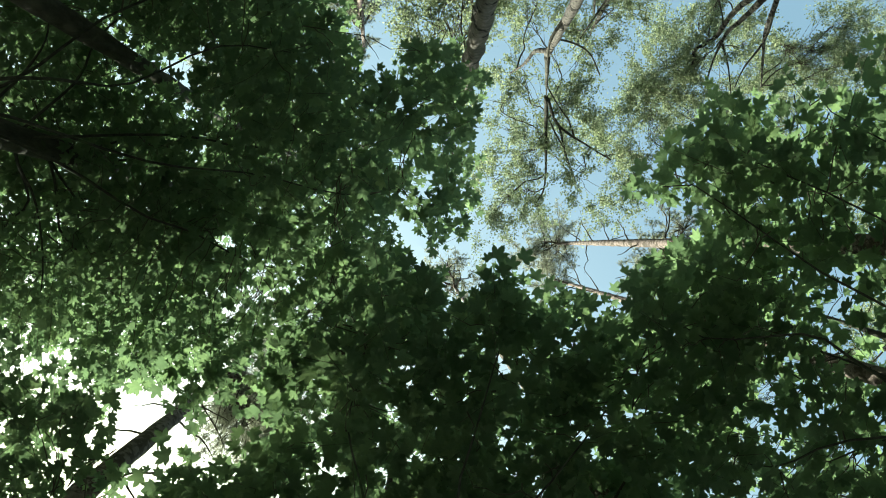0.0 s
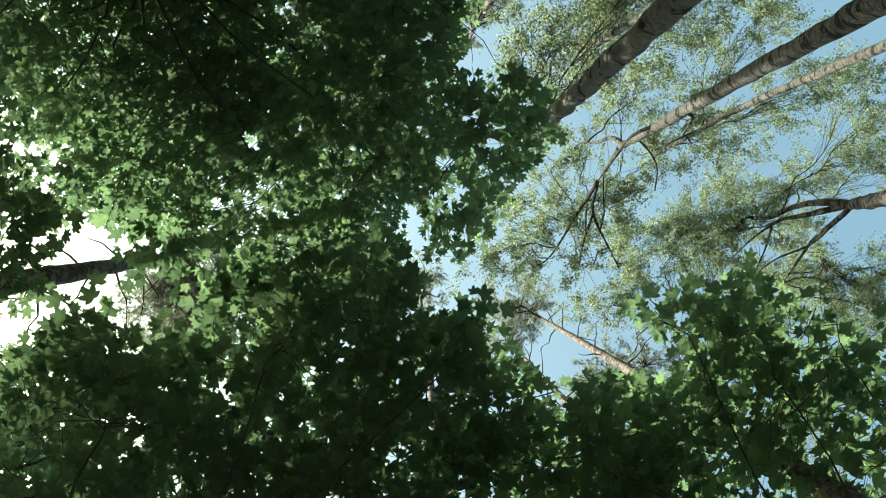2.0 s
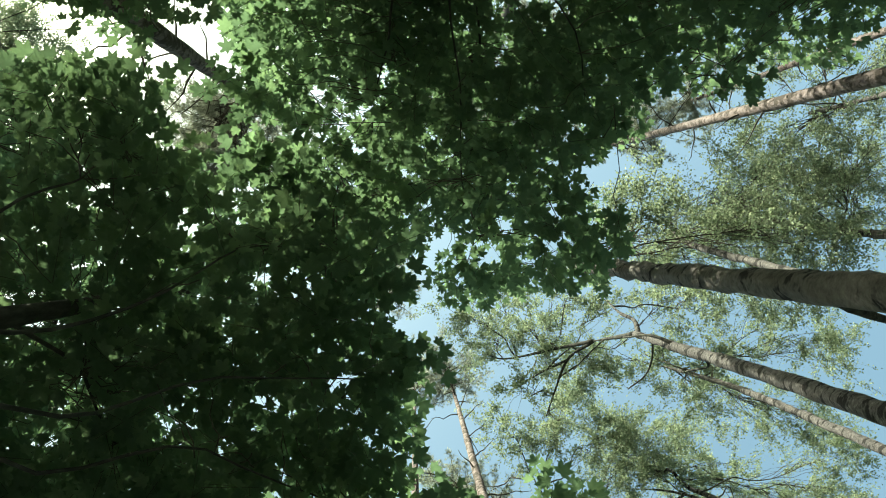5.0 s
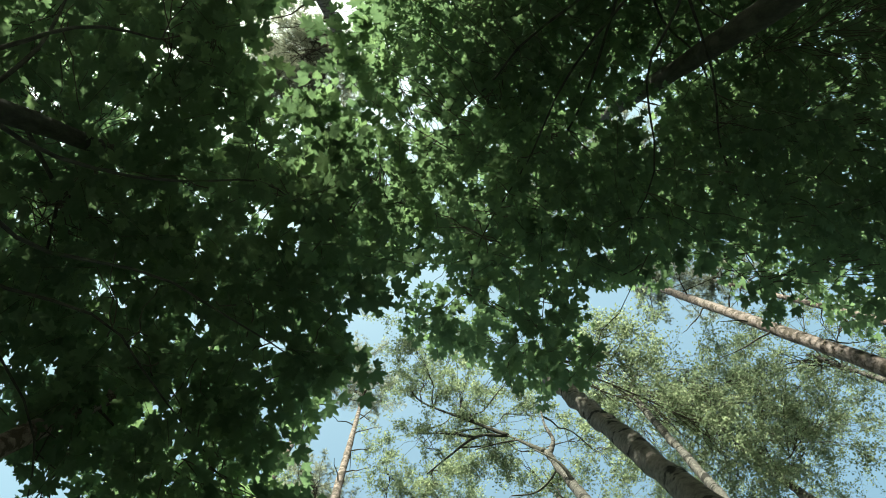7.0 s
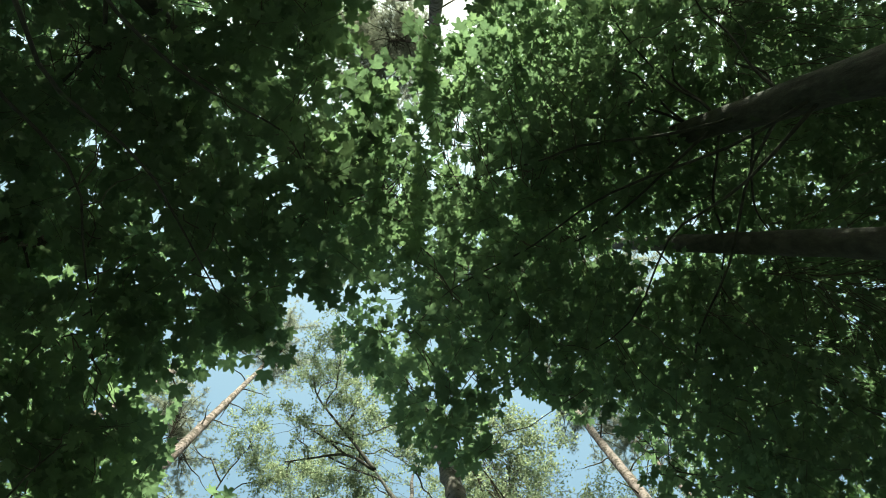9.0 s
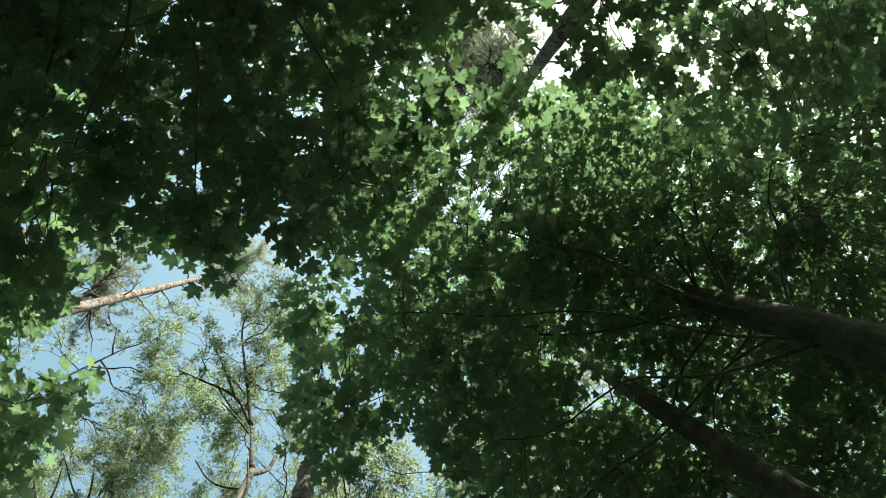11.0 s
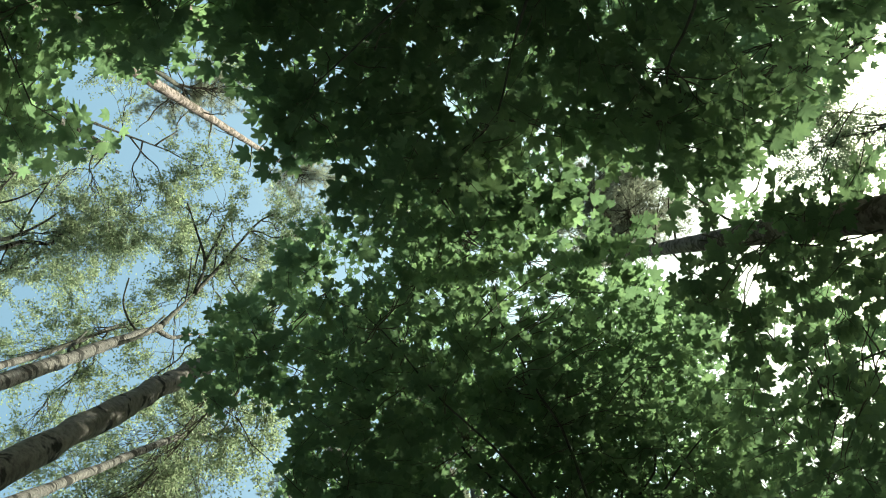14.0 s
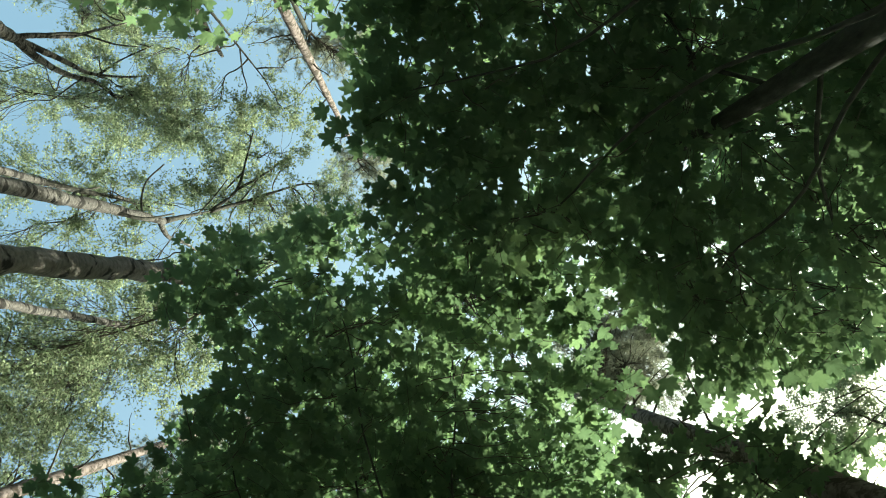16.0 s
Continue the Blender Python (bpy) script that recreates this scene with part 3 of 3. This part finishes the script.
birch_tree("broad birch with pale spreading limbs", [(6.12, -5.22, -0.1), (6.46, -4.86, 12.4), (6.52, -4.79, 14.75)], 0.18, BIRCH_BARK,
           [(5.2, -3.4, 18.7, 0.70), (5.3, -4.0, 17.9, 0.81), (6.2, -5.1, 18.8, 0.58), (7.1, -5.9, 18.9, 0.76), (6.0, -4.0, 17.0, 0.66),
            (5.5, -3.4, 17.3, 0.53), (8.1, -7.1, 19.1, 0.79), (7.5, -7.8, 17.8, 0.90), (8.8, -7.5, 18.3, 0.78), (7.2, -4.6, 17.5, 0.56), (6.9, -8.3, 18.0, 0.61),
            (9.5, -5.1, 18.9, 1.25), (10.7, -5.4, 19.1, 0.98), (8.6, -4.7, 19.0, 0.92), (10.2, -4.2, 18.2, 0.61)],
           leaders=[([(6.52, -4.79, 14.7), (6.24, -4.70, 15.20), (6.12, -4.57, 15.90), (6.06, -4.30, 16.60), (5.79, -4.15, 17.00), (5.86, -3.90, 17.40), (5.49, -3.36, 18.20)], 0.08, BIRCH_BARK), ([(6.52, -4.79, 14.7), (6.33, -4.54, 15.30), (6.22, -4.39, 15.80), (6.14, -4.28, 16.20), (6.19, -3.94, 17.00), (6.24, -3.48, 17.60)], 0.07, BIRCH_BARK), ([(6.52, -4.79, 14.7), (6.57, -4.53, 15.00), (6.70, -4.18, 15.70), (6.93, -3.76, 16.30), (7.17, -3.36, 16.90)], 0.065, BIRCH_BARK),
                    ([(6.60, -4.46, 15.10), (6.69, -4.03, 15.70), (6.59, -3.65, 16.40), (6.65, -3.37, 17.00)], 0.03), ([(6.18, -4.15, 16.50), (6.43, -3.75, 16.80), (6.76, -3.17, 17.40)], 0.026)], tip=0.55, thick=0.9, full=1.15, seed=15)
birch_tree("birch behind the maples with pale leaves", [(9.5, 2.2, -0.1), (9.3, 2.2, 10.0), (9.2, 2.0, 16.5)], 0.15, BIRCH_BARK,
           [(10.0, -1.4, 18.5, 0.91), (9.8, 2.0, 17.3, 0.86), (7.4, 4.1, 18.8, 0.88), (6.5, 4.7, 18.2, 0.99), (8.8, 5.1, 17.5, 0.87)], seed=16)
birch_tree("pale birch behind the pines", [(7.4, -1.6, -0.1), (7.2, -1.7, 9.0), (6.6, -1.8, 15.0), (6.0, -1.9, 17.5)], 0.13, BIRCH_BARK,
           [(4.3, -1.1, 17.5, 0.69), (7.6, -2.8, 18.4, 0.86), (4.9, -2.9, 17.2, 0.77), (5.9, -3.4, 17.5, 0.80), (7.5, -4.1, 19.0, 0.75), (4.1, -2.2, 17.4, 0.63), (5.6, 0.7, 18.3, 0.54), (6.9, -0.6, 18.0, 0.55)], leaders=[([(6.9, -1.75, 12.0), (6.0, -1.5, 14.5), (5.0, -1.2, 17.0)], 0.05)], seed=17)
birch_tree("birch with fine pale leaves behind the leaning pine", [(-0.6, -9.6, -0.1), (-0.7, -9.4, 10.0), (-0.9, -8.6, 16.5)], 0.12, BIRCH_BARK,
           [(-1.3, -7.1, 16.4, 0.64), (-2.1, -8.6, 17.7, 0.71), (-2.1, -9.0, 16.2, 0.80), (-1.7, -10.2, 16.5, 0.70), (-0.6, -7.7, 16.0, 0.76), (-0.7, -9.1, 16.5, 0.81), (-0.6, -10.4, 16.8, 0.86), (0.5, -9.5, 17.8, 0.87), (0.2, -7.4, 16.8, 0.65), (1.3, -7.7, 18.0, 0.70), (0.7, -5.9, 16.1, 0.61)], full=0.58, seed=18)
birch_tree("birch far off against the bright sky", [(-7.3, 8.6, -0.1), (-7.0, 8.2, 9.0), (-5.6, 6.6, 14.5)], 0.12, BIRCH_BARK,
           [(-5.0, 6.0, 15.0, 0.7), (-5.6, 6.4, 15.3, 0.8), (-4.9, 5.4, 14.6, 0.5), (-6.3, 6.5, 16.0, 0.8), (-4.5, 6.5, 15.5, 0.5)], seed=20)
pine_tree("pine with an orange upper trunk and few boughs", [(3.62, 0.02, -0.1), (3.62, -0.03, 10), (3.61, -0.07, 16), (3.45, -0.08, 20.8)], 0.1,
          [(2.93, -0.12, 19.37, 0.61), (3.37, 0.32, 20.25, 0.56), (2.6, 0.1, 20.14, 0.5), (3.6, -0.57, 20.48, 0.5)], seed=21)
pine_tree("thin pine behind another pine", [(3.61, 1.11, -0.1), (3.68, 1, 12), (3.71, 0.93, 21)], 0.095, [(3.28, 0.84, 20.29, 0.42), (3.38, 1.15, 20.92, 0.42)], seed=22)
pine_tree("pine whose top shows behind the near maple", [(2.3, 3.3, -0.1), (1.55, 2.1, 9.0), (0.75, 0.9, 18.5)], 0.10,
          [(0.6, 0.4, 18.0, 0.4), (0.9, 0.55, 18.6, 0.4), (0.7, 1.1, 19.0, 0.45), (0.4, 0.8, 18.8, 0.4)], stubs=6, seed=28)
pine_tree("leaning pine with a bare sunlit orange trunk", [(-0.3, -5.21, -0.1), (-0.75, -5.09, 8), (-1.15, -4.99, 15), (-1.45, -5, 20.5)], 0.117,
          [(-1.69, -5.75, 17.99, 0.53), (-0.98, -5.75, 18.69, 0.47), (-2.15, -5.87, 18.92, 0.7), (-1.34, -6.57, 18.46, 0.58), (-1.92, -4.93, 20.33, 0.58)], seed=23)
pine_tree("slim pine beside the leaning pine", [(-1.1, -7.35, -0.1), (-1.66, -7.28, 12.7), (-2.0, -7.2, 20.0)], 0.085, [(-2.2, -6.8, 18.4, 0.6), (-1.6, -7.3, 19.0, 0.5), (-2.3, -7.6, 17.6, 0.5)], seed=24)
pine_tree("pine in front of the bright sun gap", [(-2.73, 2.31, -0.1), (-2.92, 2.12, 8), (-3.06, 1.98, 13.6)], 0.155,
          [(-2.71, 2.59, 12.99, 0.62), (-2.89, 2.95, 13.7, 0.71), (-2.45, 2.33, 13.52, 0.53), (-3.25, 2.5, 14.59, 0.42), (-2.62, 2.06, 15.12, 0.42), (-3.43, 1.97, 15.83, 0.42), (-2.98, 1.61, 16.55, 0.42), (-2.3, 3.0, 14.0, 0.55), (-2.0, 2.85, 13.6, 0.5), (-2.6, 3.35, 14.4, 0.6), (-2.8, 3.0, 13.9, 0.5), (-3.2, 3.3, 14.6, 0.6)], seed=25)
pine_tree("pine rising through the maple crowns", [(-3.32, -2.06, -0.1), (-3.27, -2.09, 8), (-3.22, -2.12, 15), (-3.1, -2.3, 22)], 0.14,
          [(-3.65, -3.54, 17.48, 0.78), (-4.04, -4.32, 18.26, 0.78), (-3, -2.89, 19.82, 0.78), (-3.78, -2.11, 20.85, 0.91), (-2.48, -3.02, 21.89, 0.78)], seed=26, bark=SHADED_GREY_PINE_BARK)
pine_tree("brown pine trunk behind the sunlit maple", [(5.42, 0.15, -0.1), (5.47, 0.06, 10.0), (5.5, 0.0, 18.0)], 0.11, [(5.0, 0.4, 17.2, 0.6), (5.8, -0.4, 17.6, 0.6), (5.3, 0.7, 18.2, 0.6)], seed=27, bark=SHADED_GREY_PINE_BARK)

# ---- the maples ----
NEAR_EDGE = [(2.56, 0.38), (2.2, 0.02), (1.85, 0.05), (1.68, 0.2), (1.5, 0.24), (1.36, 0.37), (1.2, 0.47), (1, 0.4), (0.9, 0.28), (0.8, 0.12), (0.68, 0.08), (0.55, 0.06), (0.45, 0.2), (0.4, 0.4),
             (0.25, 0.42), (0.15, 0.38), (0.05, 0.24), (-0.12, 0.2), (-0.25, 0.1), (-0.36, 0.03), (-0.4, 0.46), (-0.63, 0.72), (-0.85, 0.8), (-0.97, 1.32), (-1.01, 1.51), (-1.39, 1.46), (-1.57, 1.62), (-1.97, 1.48),
             (-2.12, 1.78), (-2.25, 2.3), (-2.32, 2.85), (-2.42, 3.3), (-2.8, 4.5), (-3.3, 6.72), (1.7, 5.5), (1.8, 3.2), (2.1, 1.7)]
HIGH_EDGE = [(-0.33, -0.14), (-0.19, -0.13), (0.05, 0.02), (0.27, -0.07), (0.34, -0.3), (0.36, -0.64), (0.36, -0.98), (0.56, -1.36), (0.48, -1.52), (0.3, -1.6), (0.2, -1.76), (-0.05, -1.74), (-0.27, -1.62), (-0.45, -1.47),
             (-0.56, -1.38), (-0.62, -1.57), (-0.77, -1.78), (-0.76, -1.98), (-0.86, -2.25), (-1.08, -2.3), (-1.18, -2.58), (-1, -2.75), (-0.8, -3.1), (-1.1, -3.4), (-1.15, -3.6), (-0.9, -4.1), (-1.25, -4.5), (-1.6, -5.6),
             (-5.5, -5.6), (-6.5, -1), (-5.5, 2.6), (-3.4, 1.9), (-2.7, 1.35), (-2.4, 1.28), (-1.85, 1.45), (-1.8, 1.8), (-1.3, 2.1), (-0.5, 1.6), (-0.05, 0.6), (-0.2, 0.25), (-0.32, 0)]
SUNNY_EDGE = [(1.5, 0.5), (1.45, 0.25), (1.7, 0.15), (1.85, -0.05), (1.83, -0.22), (1.5, -0.3), (1.42, -0.4), (1.6, -0.75), (1.9, -1.08), (2.3, -1.1), (2.5, -1.24), (2.8, -1.15),
              (3.1, -1.3), (3.25, -1.5), (3.6, -1.45), (5.2, -1.5), (5.5, 2.0), (3.5, 3.2), (2.0, 2.2), (1.6, 1.2)]
GLARE_EDGE = [(-1.88, 1.15), (-1.9, 1.4), (-1.98, 1.6), (-2.15, 1.9), (-2.42, 2.28), (-3.05, 2.75), (-5.0, 4.2), (-5.5, 0.5), (-3.0, 0.4), (-2.2, 0.85)]
SHADE_EDGE = [(-1.2, -1.4), (-1.0, -2.4), (-1.8, -3.6), (-2.2, -5.6), (-6.0, -5.6), (-6.5, -0.5), (-3.0, -0.2)]
BACK_EDGE = [(-3.02, 3.37), (0.8, 3.1), (1.4, 3.37), (1.4, 7.86), (-3.02, 7.86)]

maple_tree("young maple with dense dark leaves overhead", [(-0.65, 3.15, -0.1), (-0.5, 2.95, 4.0), (-0.42, 2.77, 8.0), (-0.25, 2.5, 12.0)], 0.135,
           [(4.2, (0.76, 0.69, 7.27)), (4.5, (1.74, 1.17, 7.58)), (3.8, (2.87, 2.14, 7.43)), (4.4, (-0.37, 0.85, 7.43)), (4.8, (-1.66, 2.31, 7.58)), (4.2, (1.09, 4.57, 7.58)), (5.9, (-2.48, 3.76, 8.39)), (6.5, (2.22, 2.95, 9.2)), (7.5, (-0.53, 5.71, 10.99)), (8.1, (1.25, 5.38, 11.31))],
           [dict(outline=NEAR_EDGE, foot=7.0, top=9.1, cover=4.7, size=0.093, seed=31, chinks=1.08, openness=-1.6, dome=0.05, ragged=0.03, mottle=3.2, gaps=[(-1.7, 1.5, 0.24, 0.15, 0.0), (-1.74, 3.45, 0.68, 0.76, 0.5), (-0.45, 3.15, 0.6, 0.5, 0.7), (-0.63, 2.55, 0.12, 0.11, 0.0), (-1.0, 2.8, 0.8, 0.6, 0.8), (0.15, 0.95, 0.5, 0.25, 0.7), (-0.5, 1.55, 0.6, 0.4, 0.7), (-1.1, 1.6, 0.4, 0.25, 0.7)]),
            dict(outline=[(-1.34, 1.33), (-0.15, 0.97), (1.03, 1.03), (2.22, 1.50), (2.10, 2.69), (-0.15, 2.45), (-1.58, 2.33)], foot=8.0, top=9.3, cover=1.0, size=0.093, seed=40),
            dict(outline=[(-1.4, 2.0), (-0.8, 1.95), (-0.6, 2.4), (-0.8, 2.75), (-1.4, 2.7)], foot=7.3, top=8.4, cover=2.4, size=0.093, seed=41),
            dict(outline=[(-1.4, 2.1), (-0.9, 1.8), (0.4, 1.9), (0.5, 2.8), (-0.5, 3.1), (-1.5, 3.0)], foot=9.4, top=10.6, cover=1.3, size=0.093, seed=45),
            dict(outline=BACK_EDGE, foot=9.4, top=11.4, cover=3.6, size=0.093, seed=32)])
maple_tree("broad maple with a dark trunk and long side branches", [(-3.98, -1.16, -0.1), (-4.0, -1.12, 5.0), (-4.0, -1.05, 10.0), (-3.95, -0.95, 13.0), (-3.8, -0.75, 16.0)], 0.225,
           [(7.2, (-0.2, -0.6, 8.6)), (8.9, (0.3, -1.4, 9.6)), (8.1, (-0.9, 0.6, 9.0)), (6.8, (-0.9, -2.0, 8.6)), (8.2, (-3.6, -2.8, 9.0)), (8.2, (-4.6, -0.8, 9.0)), (9.6, (-2.3, -1.2, 10.4)),
            (9.6, (-3.94, 1.41, 10.8)), (8.9, (-4.89, 0.37, 10.2)), (7.7, (-5.12, -0.24, 9.2)), (7.9, (-1.3, -3.6, 9.2)), (10.6, (-1.2, -1.0, 11.4)), (9.6, (-4.03, 0.98, 11.0)),
            (8.6, (-4.75, 1.02, 10.4)), (7.4, (-4.93, 0.51, 9.0)), (10.8, (-1.7, 0.9, 11.6)), (8.8, (-2.9, -3.4, 10.0)), (11.5, (-3.0, 0.8, 12.3)), (6.2, (-4.00, -1.39, 11.5), 0.042), (10.2, (-3.24, -0.61, 13.5), 0.03)],
           [dict(outline=HIGH_EDGE, foot=7.9, top=12.0, cover=5.0, size=0.08, seed=33, dome=0.06, hollow=(-3.9, -1.2, 2.1, 1.9), gaps=[(-3.9, 1.25, 0.95, 0.6, 0.3), (-1.82, 1.75, 0.32, 0.24, 0.05), (-2.05, 1.42, 0.36, 0.26, 0.25), (-1.15, -3.0, 0.2, 0.34, 0.4), (-1.3, -3.9, 0.3, 0.5, 0.5), (-1.38, 1.4, 0.45, 0.36, 0.12), (-2.1, -1.55, 0.26, 0.22, 0.2), (-2.2, -1.24, 0.2, 0.16, 0.12), (-1.95, -1.03, 0.16, 0.13, 0.2), (-1.7, -1.0, 0.14, 0.1, 0.2), (-3.8, -1.0, 0.3, 0.26, 0.35), (-3.3, -0.82, 0.3, 0.24, 0.35), (-2.85, -0.67, 0.24, 0.2, 0.4),
                                                                                                        (-3.2, -2.04, 0.26, 0.24, 0.25), (-2.84, -1.75, 0.24, 0.22, 0.25), (-2.45, -1.43, 0.2, 0.18, 0.3), (-2.15, -1.2, 0.14, 0.14, 0.35)]),
            # extra leaf layer, mostly hidden, added to keep sun off the near maple
            dict(outline=[(-0.9, 0.2), (-0.3, 0.1), (0.0, 0.5), (-0.2, 1.0), (-0.9, 0.95)], foot=8.6, top=11.0, cover=2.2, size=0.08, seed=37),
            dict(outline=[(-2.3, 1.15), (-2.18, 1.58), (-1.7, 1.5), (-1.2, 1.0), (-1.4, 0.7), (-1.9, 0.9)], foot=8.0, top=9.2, cover=2.0, size=0.08, seed=38, gaps=[(-1.4, 1.15, 0.3, 0.28, 0.25)]),
            # upper leaf layer added to block light over the crown's middle
            dict(outline=[(-3.6, 0.55), (-2.5, 0.4), (-1.5, 0.2), (-0.8, -0.2), (-0.2, -0.7), (0.0, -1.3), (-0.6, -1.35), (-1.2, -1.3), (-2.0, -0.8), (-3.6, -0.6)], foot=9.0, top=11.2, cover=2.0, size=0.08, seed=39),
            dict(outline=[(-5.8, -3.2), (-2.4, -2.8), (-1.2, -1.2), (-1.4, 0.4), (-2.6, 1.0), (-4.0, 1.2), (-5.8, 1.4)], foot=9.3, top=12.4, cover=2.0, size=0.08, seed=42,
                 gaps=[(-2.6, -1.95, 0.3, 0.28, 0.2), (-3.0, -0.85, 0.3, 0.16, 0.35), (-4.6, 1.1, 0.9, 0.45, 0.45)]),
            dict(outline=[(-2.7, 0.2), (-2.9, 0.9), (-3.6, 1.3), (-5.4, 1.2), (-5.8, 0.2), (-5.4, -0.6), (-3.6, -0.6)], foot=10.6, top=12.4, cover=1.7, size=0.08, seed=43),
            dict(outline=[(-0.68, 1.22), (-1.15, 1.7), (-1.77, 1.62), (-1.5, 1.25), (-1.15, 0.8)], foot=9.0, top=9.3, cover=2.6, size=0.096, seed=44, edge=0.08, rim=0.9, chinks=1.3),
            # hidden upper layer added to darken this side of the crown
            dict(outline=SHADE_EDGE, foot=9.5, top=12.5, cover=2.4, size=0.08, seed=36, gaps=[(-2.5, -1.85, 0.32, 0.28, 0.15), (-2.8, -1.75, 0.3, 0.25, 0.15), (-2.4, -1.4, 0.3, 0.25, 0.15), (-2.0, -1.1, 0.2, 0.2, 0.3)])])
maple_tree("sunlit maple with bright green leaf edges", [(4.4, 1.2, -0.1), (4.3, 1.1, 4.0), (4.2, 0.9, 7.0), (4.1, 0.7, 9.0)], 0.10,
           [(4.2, (1.8, -0.4, 7.0)), (4.4, (2.4, -0.9, 7.2)), (4.6, (3.2, -1.2, 7.3)), (4.2, (2.0, 0.6, 7.0)), (4.8, (2.4, 1.6, 7.2)), (5.2, (4.6, -1.0, 7.8)), (5.4, (3.4, 2.4, 7.8)), (5.6, (3.2, 1.7, 7.3)), (6.0, (2.9, 0.9, 7.5))],
           [dict(outline=SUNNY_EDGE, foot=6.7, top=9.0, cover=4.2, size=0.088, seed=34, gaps=[(3.0, 1.5, 0.9, 0.8, 0.75), (3.2, 0.6, 0.4, 0.3, 0.45), (3.3, 0.0, 0.3, 0.2, 0.5)])])
maple_tree("thin maple with open sprays against the glare", [(-4.6, 3.2, -0.1), (-4.5, 3.2, 4.0), (-4.4, 3.1, 7.0), (-4.3, 3.0, 8.5)], 0.08,
           [(4.2, (-2.4, 1.6, 6.6)), (4.5, (-2.7, 2.8, 6.8)), (4.7, (-3.4, 1.2, 6.8)), (5.0, (-3.8, 3.6, 7.0)), (5.2, (-4.8, 1.8, 7.2))],
           [dict(outline=GLARE_EDGE, foot=6.2, top=7.6, cover=2.5, size=0.066, seed=35, openness=-0.85, chinks=0.6, ragged=0.06,
                 gaps=[(-3.35, 2.1, 0.3, 0.2, 0.2), (-3.3, 1.4, 0.24, 0.17, 0.2), (-2.7, 2.3, 0.16, 0.12, 0.2), (-3.75, 1.4, 0.3, 0.2, 0.4), (-4.3, 2.3, 0.5, 0.4, 0.4)])])
